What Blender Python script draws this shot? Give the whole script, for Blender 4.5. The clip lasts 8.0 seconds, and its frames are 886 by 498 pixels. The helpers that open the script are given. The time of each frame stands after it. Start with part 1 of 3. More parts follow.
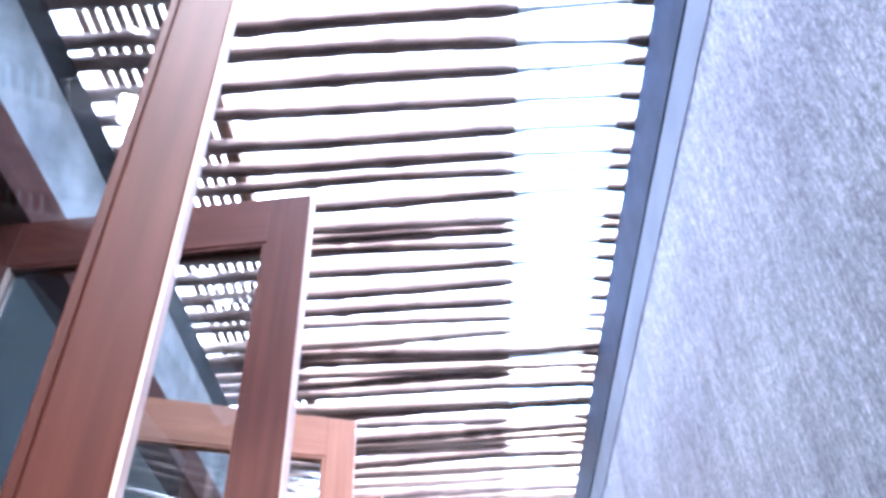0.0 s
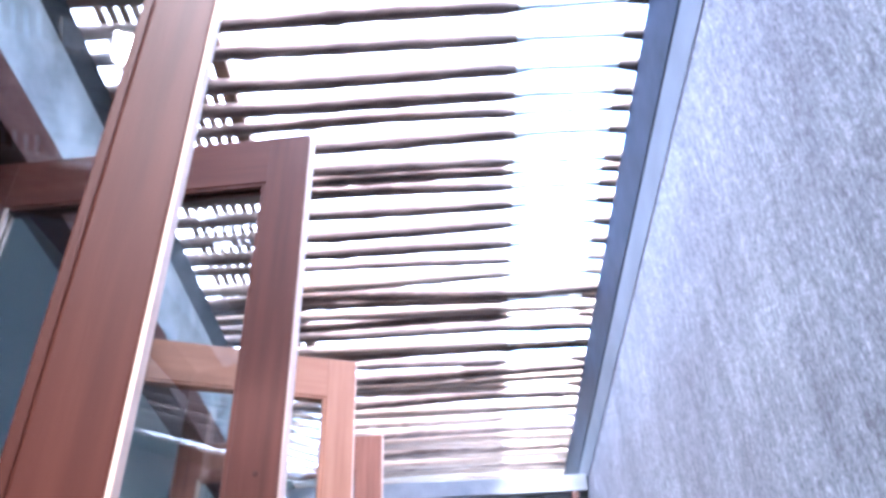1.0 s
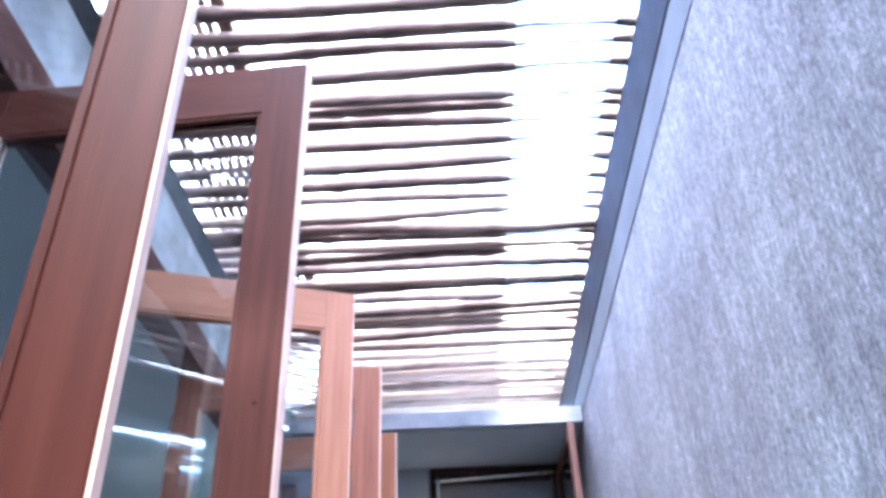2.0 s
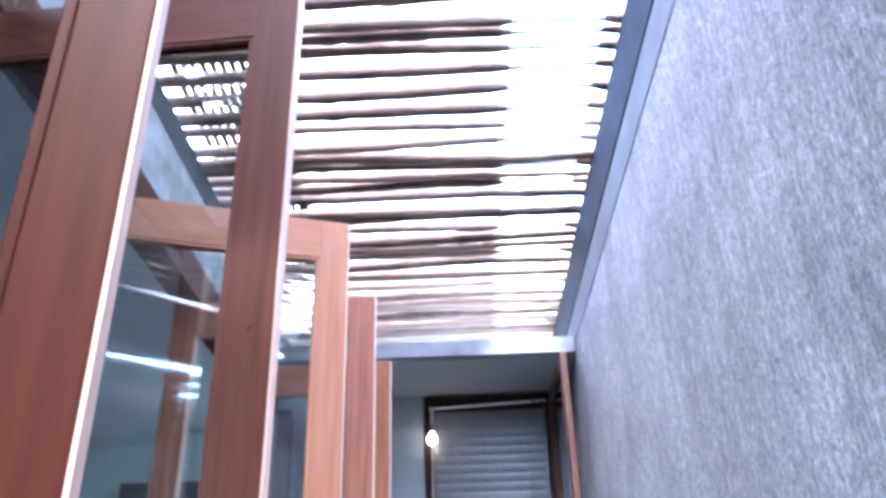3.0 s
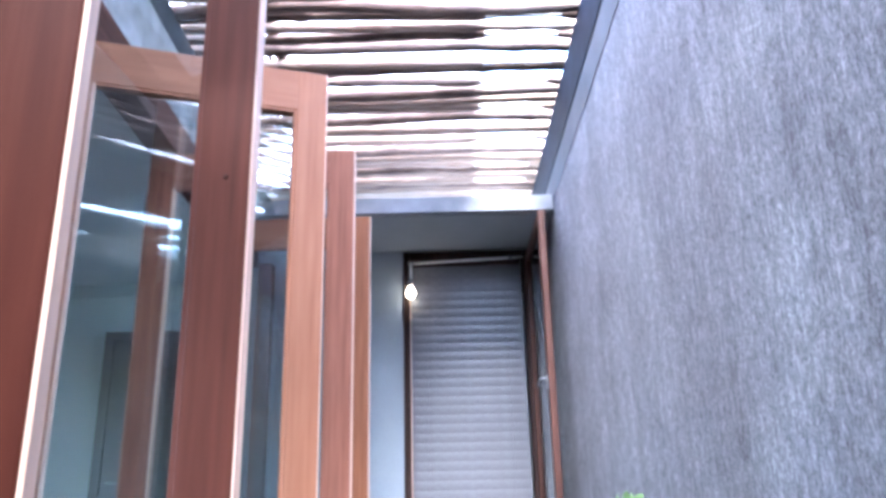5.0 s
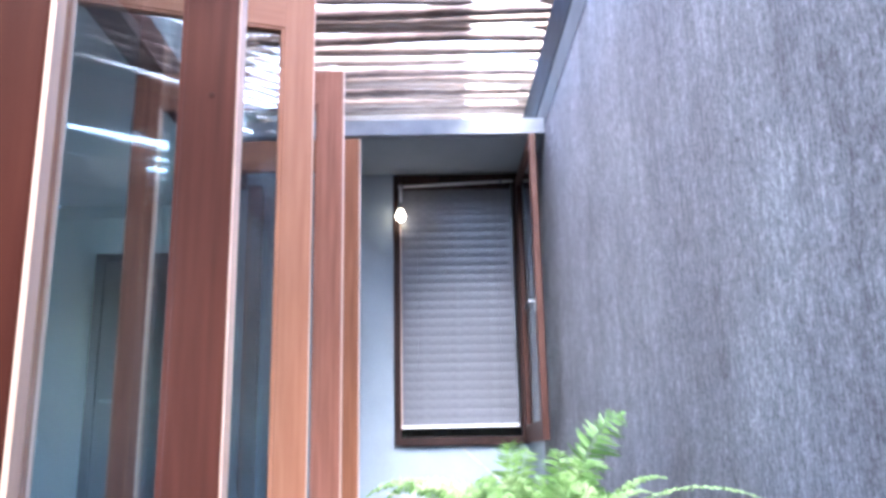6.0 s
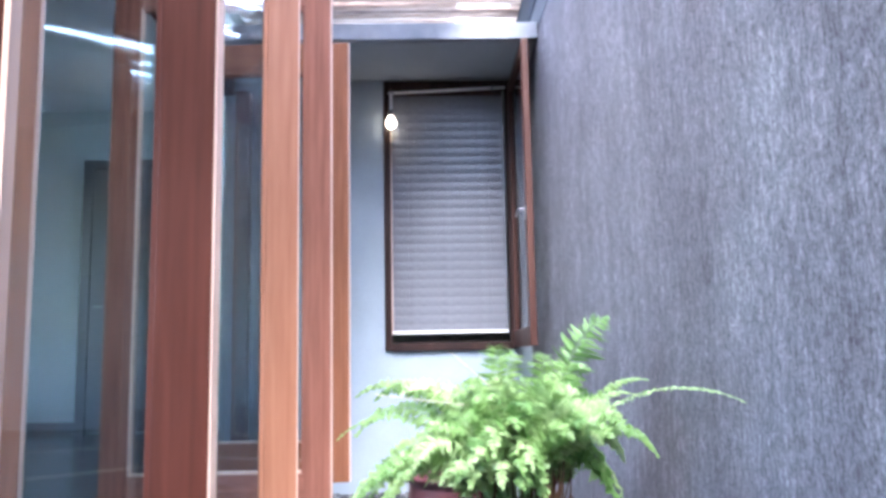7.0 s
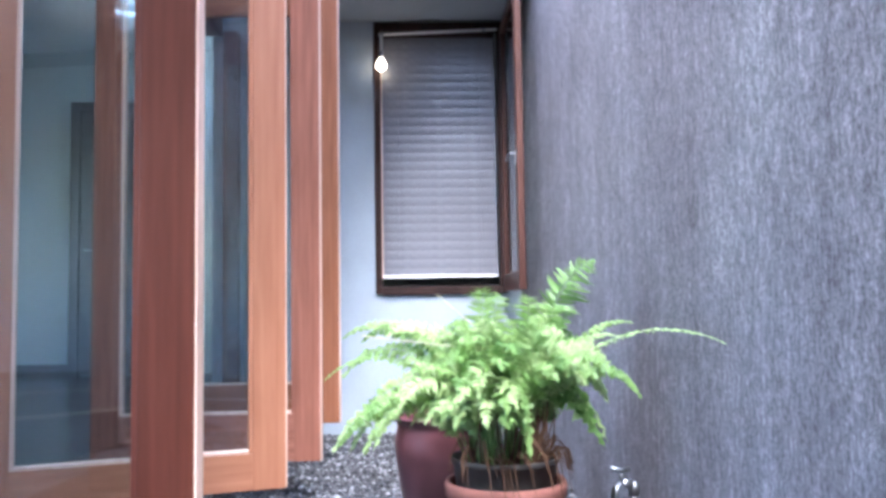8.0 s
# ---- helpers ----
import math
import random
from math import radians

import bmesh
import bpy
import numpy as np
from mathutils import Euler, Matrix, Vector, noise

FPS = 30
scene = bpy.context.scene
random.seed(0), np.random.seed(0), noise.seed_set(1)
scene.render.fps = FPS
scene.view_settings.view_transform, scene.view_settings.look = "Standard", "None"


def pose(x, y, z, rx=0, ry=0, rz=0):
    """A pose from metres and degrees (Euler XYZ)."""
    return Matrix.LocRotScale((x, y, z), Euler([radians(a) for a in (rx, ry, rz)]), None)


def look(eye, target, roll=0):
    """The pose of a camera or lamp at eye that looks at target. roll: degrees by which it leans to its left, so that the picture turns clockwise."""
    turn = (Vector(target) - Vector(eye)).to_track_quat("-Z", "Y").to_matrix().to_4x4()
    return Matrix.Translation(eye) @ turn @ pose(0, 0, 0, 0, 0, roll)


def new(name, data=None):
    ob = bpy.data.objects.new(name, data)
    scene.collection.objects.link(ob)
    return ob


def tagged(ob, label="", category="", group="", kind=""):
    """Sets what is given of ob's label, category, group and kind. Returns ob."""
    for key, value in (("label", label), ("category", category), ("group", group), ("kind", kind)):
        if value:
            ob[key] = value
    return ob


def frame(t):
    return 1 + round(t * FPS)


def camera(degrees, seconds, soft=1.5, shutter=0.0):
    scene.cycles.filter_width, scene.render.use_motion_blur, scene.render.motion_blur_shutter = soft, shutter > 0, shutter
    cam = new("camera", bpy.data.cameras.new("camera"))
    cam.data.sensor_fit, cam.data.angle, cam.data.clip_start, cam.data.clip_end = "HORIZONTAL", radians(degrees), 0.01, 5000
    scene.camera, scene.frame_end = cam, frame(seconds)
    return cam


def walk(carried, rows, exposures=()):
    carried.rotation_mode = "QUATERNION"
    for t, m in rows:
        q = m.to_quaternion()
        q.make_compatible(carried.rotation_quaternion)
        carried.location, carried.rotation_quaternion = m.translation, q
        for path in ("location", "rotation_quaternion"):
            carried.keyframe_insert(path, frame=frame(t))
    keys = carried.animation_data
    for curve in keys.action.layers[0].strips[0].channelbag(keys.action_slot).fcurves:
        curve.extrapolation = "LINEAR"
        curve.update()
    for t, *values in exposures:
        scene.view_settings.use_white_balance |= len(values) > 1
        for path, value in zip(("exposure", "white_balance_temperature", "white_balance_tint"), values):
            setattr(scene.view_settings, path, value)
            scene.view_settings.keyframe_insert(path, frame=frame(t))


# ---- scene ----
cam = camera(56.6, 8.0, soft=3.4)
PATH = [
    (0, (-0.025, 0.042, 0.601), (-0.0492, 1.5290, 1.9387), -2.60),
    (0.5, (-0.032, 0.050, 0.599), (-0.0540, 1.5761, 1.8907), -2.64),
    (1, (-0.037, 0.056, 0.597), (-0.0606, 1.6278, 1.8333), -2.58),
    (1.5, (-0.036, 0.062, 0.596), (-0.0626, 1.6789, 1.7725), -2.39),
    (3, (-0.033, 0.076, 0.593), (-0.0586, 1.8260, 1.5617), -1.80),
    (3.5, (-0.032, 0.080, 0.591), (-0.0505, 1.8664, 1.4912), -1.61),
    (4, (-0.030, 0.082, 0.588), (-0.0393, 1.9077, 1.4050), -1.56),
    (4.5, (-0.028, 0.082, 0.583), (-0.0278, 1.9419, 1.3183), -1.47),
    (6, (-0.021, 0.076, 0.570), (0.0077, 2.0175, 1.0500), -1.18),
    (6.5, (-0.016, 0.075, 0.565), (0.0208, 2.0400, 0.9368), -1.02),
    (7, (-0.009, 0.075, 0.562), (0.0344, 2.0567, 0.8251), -1.04),
    (7.5, (-0.001, 0.074, 0.558), (0.0516, 2.0642, 0.7514), -1.01),
    (8, (0.006, 0.074, 0.554), (0.0651, 2.0689, 0.6856), -0.85),
]
walk(cam, [(t, look(eye, target, roll)) for t, eye, target, roll in PATH],
     exposures=[(0, 5.62, 5480, 13), (1.5, 5.58, 5520, 13), (3, 5.5, 5560, 13), (4.5, 5.44, 5600, 13), (6, 5.37, 5680, 13), (8, 5.28, 5760, 14)])

# ---- world and sun ----
world = bpy.data.worlds.new("sky")
scene.world = world
world.use_nodes = True
wn, wl = world.node_tree.nodes, world.node_tree.links
sky = wn.new("ShaderNodeTexSky")
sky.sky_type = "NISHITA"
sky.sun_disc = False
SUN_UP, SUN_ROUND = radians(54), radians(174)
sky.sun_elevation, sky.sun_rotation = SUN_UP, SUN_ROUND
wl.new(sky.outputs["Color"], wn["Background"].inputs["Color"])
wn["Background"].inputs["Strength"].default_value = 0.15
sun = new("sun", bpy.data.lights.new("sun", "SUN"))
sun.data.energy, sun.data.angle, sun.data.color = 1.5, radians(28), (1.0, 0.96, 0.9)
sun_way = Vector((math.sin(SUN_ROUND) * math.cos(SUN_UP), math.cos(SUN_ROUND) * math.cos(SUN_UP), math.sin(SUN_UP)))
sun.matrix_world = look(sun_way * 30, (0, 0, 0))


# ---- materials ----
def material(name, rough=0.6, metal=0.0):
    m = bpy.data.materials.new(name)
    m.use_nodes = True
    b = m.node_tree.nodes["Principled BSDF"]
    b.inputs["Roughness"].default_value, b.inputs["Metallic"].default_value = rough, metal
    return m, m.node_tree.nodes, m.node_tree.links, b


def coords(n, l, scale=(1, 1, 1), kind="Object"):
    tc, mp = n.new("ShaderNodeTexCoord"), n.new("ShaderNodeMapping")
    mp.inputs["Scale"].default_value = scale
    l.new(tc.outputs[kind], mp.inputs["Vector"])
    return mp.outputs["Vector"]


def noise_node(n, l, vec, scale, detail=4.0, rough=0.55):
    t = n.new("ShaderNodeTexNoise")
    t.inputs["Scale"].default_value, t.inputs["Detail"].default_value, t.inputs["Roughness"].default_value = scale, detail, rough
    l.new(vec, t.inputs["Vector"])
    return t.outputs["Fac"]


def ramp(n, l, fac, stops):
    r = n.new("ShaderNodeValToRGB")
    while len(r.color_ramp.elements) < len(stops):
        r.color_ramp.elements.new(0.5)
    for e, (p, c) in zip(r.color_ramp.elements, stops):
        e.position, e.color = p, (*c, 1)
    l.new(fac, r.inputs["Fac"])
    return r.outputs["Color"]


def mixed(n, l, fac, a, b, mode="MIX"):
    m = n.new("ShaderNodeMix")
    m.data_type, m.blend_type = "RGBA", mode
    for sock, v in ((m.inputs[0], fac), (m.inputs[6], a), (m.inputs[7], b)):
        if isinstance(v, (int, float)):
            sock.default_value = v
        elif isinstance(v, tuple):
            sock.default_value = (*v, 1)
        else:
            l.new(v, sock)
    return m.outputs[2]


def bump(n, l, b, height, strength, distance):
    k = n.new("ShaderNodeBump")
    k.inputs["Strength"].default_value, k.inputs["Distance"].default_value = strength, distance
    l.new(height, k.inputs["Height"])
    l.new(k.outputs["Normal"], b.inputs["Normal"])


def wood(name, dark, mid, light, along=(14, 14, 0.8), rough=0.5, grain=26, coat=0.0, shine=0.22, relief=0.15):
    m, n, l, b = material(name, rough)
    v = coords(n, l, along)
    tone = noise_node(n, l, v, grain * 0.12, 3)
    fine = noise_node(n, l, v, grain, 6, 0.65)
    base = ramp(n, l, tone, [(0.3, dark), (0.5, mid), (0.72, light)])
    streak = ramp(n, l, fine, [(0.35, (0.72, 0.68, 0.66)), (0.6, (1, 1, 1))])
    info = n.new("ShaderNodeObjectInfo")
    vary = ramp(n, l, info.outputs["Random"], [(0.0, (0.88, 0.86, 0.84)), (1.0, (1.06, 1.05, 1.04))])
    col = mixed(n, l, 1.0, mixed(n, l, 0.1, base, streak, "MULTIPLY"), vary, "MULTIPLY")
    l.new(col, b.inputs["Base Color"])
    b.inputs["Coat Weight"].default_value = coat
    b.inputs["Coat Roughness"].default_value = 0.3
    b.inputs["Specular IOR Level"].default_value = shine
    bump(n, l, b, fine, relief, 0.002 if relief < 0.3 else 0.008)
    return m


RED = ((0.075, 0.02, 0.012), (0.094, 0.026, 0.016), (0.115, 0.034, 0.021))
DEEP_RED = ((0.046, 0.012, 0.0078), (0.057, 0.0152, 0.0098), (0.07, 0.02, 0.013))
FADED_RED = ((0.18, 0.066, 0.042), (0.23, 0.09, 0.058), (0.28, 0.115, 0.076))
ORANGE = ((0.33, 0.14, 0.078), (0.38, 0.166, 0.094), (0.43, 0.195, 0.113))
AMBER = ((0.2, 0.074, 0.036), (0.25, 0.098, 0.05), (0.3, 0.125, 0.067))
PALE = ((0.6, 0.42, 0.33), (0.7, 0.5, 0.4), (0.78, 0.58, 0.47))
ACROSS = (0.8, 14, 14)
RED_PAIR = wood("dark_red_stained_wood", *RED), wood("dark_red_stained_rail_wood", *RED, along=ACROSS)
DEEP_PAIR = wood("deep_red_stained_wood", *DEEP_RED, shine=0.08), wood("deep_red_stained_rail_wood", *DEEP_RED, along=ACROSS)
FADED_PAIR = wood("faded_red_stained_wood", *FADED_RED), wood("faded_red_stained_rail_wood", *FADED_RED, along=ACROSS)
AMBER_PAIR = wood("amber_brown_varnished_wood", *AMBER), wood("amber_brown_varnished_rail_wood", *AMBER, along=ACROSS)
ORANGE_PAIR = wood("orange_brown_varnished_wood", *ORANGE), wood("orange_brown_varnished_rail_wood", *ORANGE, along=ACROSS)
# pale door beads, and the light on door and frame edges as colour
PALE_WOOD = wood("pale_bead_lit_edge_wood", *PALE, rough=0.6, coat=0)
DARK_WOOD = wood("dark_brown_window_wood", (0.014, 0.007, 0.006), (0.026, 0.012, 0.01), (0.045, 0.021, 0.017), rough=0.6, coat=0, shine=0.2)
SASH_WOOD = wood("brown_sash_wood", (0.05, 0.021, 0.016), (0.075, 0.033, 0.025), (0.1, 0.046, 0.034), rough=0.45)
BEAM_WOOD = wood("dark_red_brown_beam_wood", (0.055, 0.022, 0.018), (0.085, 0.035, 0.027), (0.12, 0.052, 0.04), along=(14, 0.8, 14), rough=0.8, coat=0, shine=0.1)
POLE_WOOD = wood("rough_branch_wood", (0.14, 0.1, 0.086), (0.25, 0.185, 0.155), (0.4, 0.3, 0.25), along=(2.5, 9, 9), rough=0.8, grain=14, coat=0, shine=0.15, relief=0.7)
# paler copy of the branch wood: light on the far poles put into colour
LIT_POLE_WOOD = wood("lit_pale_branch_wood", (0.3, 0.22, 0.17), (0.46, 0.35, 0.28), (0.62, 0.5, 0.42), along=(1.6, 9, 9), rough=0.8, grain=14, coat=0, shine=0.15, relief=0.5)
# near-white: paints the sky glare over poles past the sheet edge
GLARE_WOOD = wood("glare_pale_branch_wood", (0.74, 0.73, 0.7), (0.83, 0.82, 0.79), (0.9, 0.89, 0.86), along=(1.2, 9, 9), rough=0.85, grain=18, coat=0)
BATTEN_WOOD = wood("weathered_batten_wood", (0.1, 0.07, 0.055), (0.17, 0.12, 0.09), (0.25, 0.18, 0.14), along=(9, 1.2, 9), rough=0.8, coat=0)


def stucco():
    m, n, l, b = material("combed_grey_plaster", 0.85)
    comb = noise_node(n, l, coords(n, l, (1, 1, 0.3)), 112, 8, 0.85)
    broad = noise_node(n, l, coords(n, l, (1, 1, 0.05)), 20, 5, 0.7)
    free = coords(n, l)
    grit = noise_node(n, l, free, 150, 5, 0.8)
    cloud = noise_node(n, l, free, 3.0, 8, 0.7)
    drip = noise_node(n, l, coords(n, l, (1, 1, 0.12)), 4.5, 5, 0.6)
    col = ramp(n, l, comb, [(0.37, (0.072, 0.07, 0.078)), (0.5, (0.182, 0.178, 0.194)), (0.63, (0.335, 0.328, 0.352))])
    col = mixed(n, l, 0.38, col, ramp(n, l, broad, [(0.36, (0.55, 0.54, 0.55)), (0.64, (1.25, 1.25, 1.25))]), "MULTIPLY")
    col = mixed(n, l, 0.75, col, ramp(n, l, grit, [(0.37, (0.28, 0.265, 0.27)), (0.5, (1, 1, 1)), (0.63, (1.55, 1.55, 1.55))]), "MULTIPLY")
    col = mixed(n, l, 0.85, col, ramp(n, l, cloud, [(0.34, (0.7, 0.67, 0.68)), (0.66, (1.18, 1.18, 1.18))]), "MULTIPLY")
    col = mixed(n, l, 0.4, col, ramp(n, l, drip, [(0.36, (0.72, 0.68, 0.69)), (0.6, (1.1, 1.1, 1.1))]), "MULTIPLY")
    l.new(col, b.inputs["Base Color"])
    h = n.new("ShaderNodeMath")
    h.operation = "MULTIPLY_ADD"
    h.inputs[1].default_value = 0.6
    l.new(grit, h.inputs[0])
    l.new(comb, h.inputs[2])
    bump(n, l, b, h.outputs[0], 0.7, 0.005)
    return m


def plaster(name, low, high, relief=0.25, stain=1.3):
    m, n, l, b = material(name, 0.8)
    b.inputs["Specular IOR Level"].default_value = 0.2
    v = coords(n, l)
    cloud = noise_node(n, l, v, stain, 6)
    grit = noise_node(n, l, v, 90, 4)
    col = mixed(n, l, 0.25, ramp(n, l, cloud, [(0.3, low), (0.7, high)]), ramp(n, l, grit, [(0.3, (0.75, 0.75, 0.75)), (0.7, (1, 1, 1))]), "MULTIPLY")
    l.new(col, b.inputs["Base Color"])
    bump(n, l, b, grit, relief, 0.002)
    return m


STUCCO = stucco()
CEMENT = plaster("smooth_grey_cement", (0.34, 0.37, 0.395), (0.47, 0.505, 0.535))
END_PAINT = plaster("pale_blue_grey_end_wall_paint", (0.27, 0.305, 0.34), (0.36, 0.405, 0.445))
ROOM_PAINT = plaster("pale_blue_green_paint", (0.52, 0.57, 0.55), (0.62, 0.66, 0.64), 0.1)
CEILING_PAINT = plaster("off_white_ceiling_paint", (0.72, 0.73, 0.73), (0.82, 0.83, 0.83), 0.1)
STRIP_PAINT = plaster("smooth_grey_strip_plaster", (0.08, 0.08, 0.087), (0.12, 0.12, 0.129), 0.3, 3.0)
TRIM_PAINT = plaster("weathered_grey_beam_paint", (0.2, 0.21, 0.23), (0.34, 0.35, 0.38), 0.4, 5.0)
BEAM_PAINT = plaster("brushed_light_grey_board", (0.2, 0.21, 0.22), (0.42, 0.435, 0.45), 0.4, 6.0)


def plain(name, colour, rough=0.5, metal=0.0, spread=0.25, scale=30):
    m, n, l, b = material(name, rough, metal)
    b.inputs["Specular IOR Level"].default_value = 0.5 if rough < 0.65 else 0.12
    v = coords(n, l)
    f = noise_node(n, l, v, scale, 5)
    lo, hi = tuple(c * (1 - spread) for c in colour), tuple(min(1, c * (1 + spread)) for c in colour)
    l.new(ramp(n, l, f, [(0.3, lo), (0.7, hi)]), b.inputs["Base Color"])
    bump(n, l, b, f, 0.1, 0.001)
    return m


STEEL = plain("dark_painted_steel", (0.016, 0.022, 0.028), 0.7)
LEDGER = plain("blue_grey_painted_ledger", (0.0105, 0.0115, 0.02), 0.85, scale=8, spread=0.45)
CHROME = plain("worn_chrome", (0.3, 0.31, 0.33), 0.42, 1.0, 0.2)
PIPE = plain("dull_grey_pipe", (0.16, 0.15, 0.16), 0.5, 0.3)
TERRACOTTA = plain("dark_terracotta", (0.2, 0.085, 0.07), 0.7, scale=14)
POT_RED = plain("dark_red_glazed_pot", (0.085, 0.03, 0.032), 0.3, scale=10)
PLASTIC = plain("black_nursery_plastic", (0.03, 0.028, 0.027), 0.5)
SOIL = plain("dark_soil", (0.03, 0.022, 0.017), 0.95, scale=120)
STEM = plain("brown_dry_stem", (0.09, 0.05, 0.03), 0.8)
WHITE_ROD = plain("white_enamel_rod", (0.75, 0.74, 0.72), 0.35, scale=6, spread=0.05)
FLOOR_TILE = plain("dark_grey_floor_tile", (0.06, 0.062, 0.07), 0.25, scale=3)
DARK_PANEL = plain("dark_brown_panel", (0.025, 0.016, 0.016), 0.5, scale=5)
CLAY = plain("ground_earth", (0.05, 0.049, 0.047), 0.95, scale=60)


def gravel_material():
    m, n, l, b = material("grey_pebble", 0.6)
    g = n.new("ShaderNodeNewGeometry")
    col = ramp(n, l, g.outputs["Random Per Island"], [(0.0, (0.02, 0.021, 0.025)), (0.45, (0.055, 0.056, 0.062)), (0.78, (0.12, 0.12, 0.13)), (1.0, (0.36, 0.36, 0.38))])
    f = noise_node(n, l, coords(n, l), 140, 3)
    l.new(mixed(n, l, 0.3, col, ramp(n, l, f, [(0.3, (0.6, 0.6, 0.6)), (0.7, (1, 1, 1))]), "MULTIPLY"), b.inputs["Base Color"])
    return m


PEBBLE = gravel_material()


def leaf_material():
    m, n, l, b = material("bright_fern_green", 0.5)
    info = n.new("ShaderNodeObjectInfo")
    f = noise_node(n, l, coords(n, l), 22, 3)
    a = ramp(n, l, info.outputs["Random"], [(0.0, (0.13, 0.26, 0.065)), (0.5, (0.25, 0.4, 0.135)), (1.0, (0.43, 0.56, 0.27))])
    col = mixed(n, l, 0.5, a, ramp(n, l, f, [(0.3, (0.6, 0.7, 0.6)), (0.7, (1.15, 1.1, 1.0))]), "MULTIPLY")
    l.new(col, b.inputs["Base Color"])
    tr = n.new("ShaderNodeBsdfTranslucent")
    l.new(col, tr.inputs["Color"])
    mix = n.new("ShaderNodeMixShader")
    mix.inputs[0].default_value = 0.4
    l.new(b.outputs[0], mix.inputs[1])
    l.new(tr.outputs[0], mix.inputs[2])
    l.new(mix.outputs[0], n["Material Output"].inputs["Surface"])
    return m


LEAF = leaf_material()


def glass_material():
    m, n, l, b = material("clear_door_glass", 0.02)
    t = n.new("ShaderNodeBsdfTransparent")
    t.inputs["Color"].default_value = (0.91, 0.945, 0.945, 1)
    g = n.new("ShaderNodeBsdfGlossy")
    g.inputs["Roughness"].default_value = 0.02
    lw = n.new("ShaderNodeLayerWeight")
    lw.inputs["Blend"].default_value = 0.5
    steep = n.new("ShaderNodeMath")
    steep.operation = "POWER"
    steep.inputs[1].default_value = 3.5
    l.new(lw.outputs["Facing"], steep.inputs[0])
    fr = n.new("ShaderNodeMath")
    fr.operation = "MULTIPLY_ADD"
    fr.inputs[1].default_value, fr.inputs[2].default_value = 0.9, 0.105
    l.new(steep.outputs[0], fr.inputs[0])
    mix = n.new("ShaderNodeMixShader")
    l.new(fr.outputs[0], mix.inputs[0])
    l.new(t.outputs[0], mix.inputs[1])
    l.new(g.outputs[0], mix.inputs[2])
    l.new(mix.outputs[0], n["Material Output"].inputs["Surface"])
    return m


GLASS = glass_material()


def sheet_material():
    m, n, l, b = material("milky_roof_sheet", 0.4)
    t = n.new("ShaderNodeBsdfTranslucent")
    t.inputs["Color"].default_value = (0.76, 0.73, 0.72, 1)
    c = n.new("ShaderNodeBsdfTransparent")
    c.inputs["Color"].default_value = (0.72, 0.7, 0.7, 1)
    mix = n.new("ShaderNodeMixShader")
    mix.inputs[0].default_value = 0.45
    l.new(t.outputs[0], mix.inputs[1])
    l.new(c.outputs[0], mix.inputs[2])
    l.new(mix.outputs[0], n["Material Output"].inputs["Surface"])
    return m


SHEET = sheet_material()


def blind_material():
    m, n, l, b = material("satin_white_blind_slat", 0.26)
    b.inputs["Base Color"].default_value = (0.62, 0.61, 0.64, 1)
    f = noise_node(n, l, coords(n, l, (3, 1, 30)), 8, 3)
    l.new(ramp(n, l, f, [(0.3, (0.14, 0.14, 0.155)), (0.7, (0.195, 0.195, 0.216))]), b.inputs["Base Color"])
    return m


SLAT = blind_material()


def bulb_material():
    m, n, l, b = material("lit_warm_bulb", 0.3)
    b.inputs["Base Color"].default_value = (0.9, 0.85, 0.75, 1)
    b.inputs["Emission Color"].default_value = (1.0, 0.86, 0.62, 1)
    b.inputs["Emission Strength"].default_value = 0.45
    return m


BULB = bulb_material()


# ---- mesh helpers ----
def part(name, bm, mat, parent=None, label="", smooth=False):
    me = bpy.data.meshes.new(name)
    bm.to_mesh(me)
    bm.free()
    me.materials.append(mat)
    if smooth:
        for p in me.polygons:
            p.use_smooth = True
    ob = new(name, me)
    ob.parent = parent
    return tagged(ob, label)


def box(bm, x0, y0, z0, x1, y1, z1, bevel=0.0):
    made = bmesh.ops.create_cube(bm, size=1.0, matrix=Matrix.Translation(((x0 + x1) / 2, (y0 + y1) / 2, (z0 + z1) / 2)) @ Matrix.Diagonal((abs(x1 - x0), abs(y1 - y0), abs(z1 - z0), 1)))
    if bevel:
        edges = {e for v in made["verts"] for e in v.link_edges}
        bmesh.ops.bevel(bm, geom=list(edges), offset=bevel, segments=2, affect="EDGES", profile=0.5)


def block(name, x0, y0, z0, x1, y1, z1, mat, parent=None, label="", bevel=0.0):
    bm = bmesh.new()
    box(bm, x0, y0, z0, x1, y1, z1, bevel)
    return part(name, bm, mat, parent, label)


def thing(name, label, category, group="", at=(0, 0, 0)):
    ob = new(name)
    ob.location = at
    return tagged(ob, label, category, group)


def structure(ob, label, category=""):
    return tagged(ob, label, category, kind="structure")


def tube(bm, points, radii, sides=8):
    """A tube along points, closed at both ends."""
    rings = []
    for i, p in enumerate(points):
        a, b = Vector(points[max(i - 1, 0)]), Vector(points[min(i + 1, len(points) - 1)])
        d = (b - a).normalized()
        side = d.cross(Vector((0, 0, 1)) if abs(d.z) < 0.9 else Vector((1, 0, 0))).normalized()
        up = side.cross(d)
        rings.append([bm.verts.new(Vector(p) + radii[i] * (math.cos(2 * math.pi * k / sides) * side + math.sin(2 * math.pi * k / sides) * up)) for k in range(sides)])
    for r, s in zip(rings, rings[1:]):
        for k in range(sides):
            bm.faces.new((r[k], r[(k + 1) % sides], s[(k + 1) % sides], s[k]))
    bm.faces.new(rings[0][::-1])
    bm.faces.new(rings[-1])


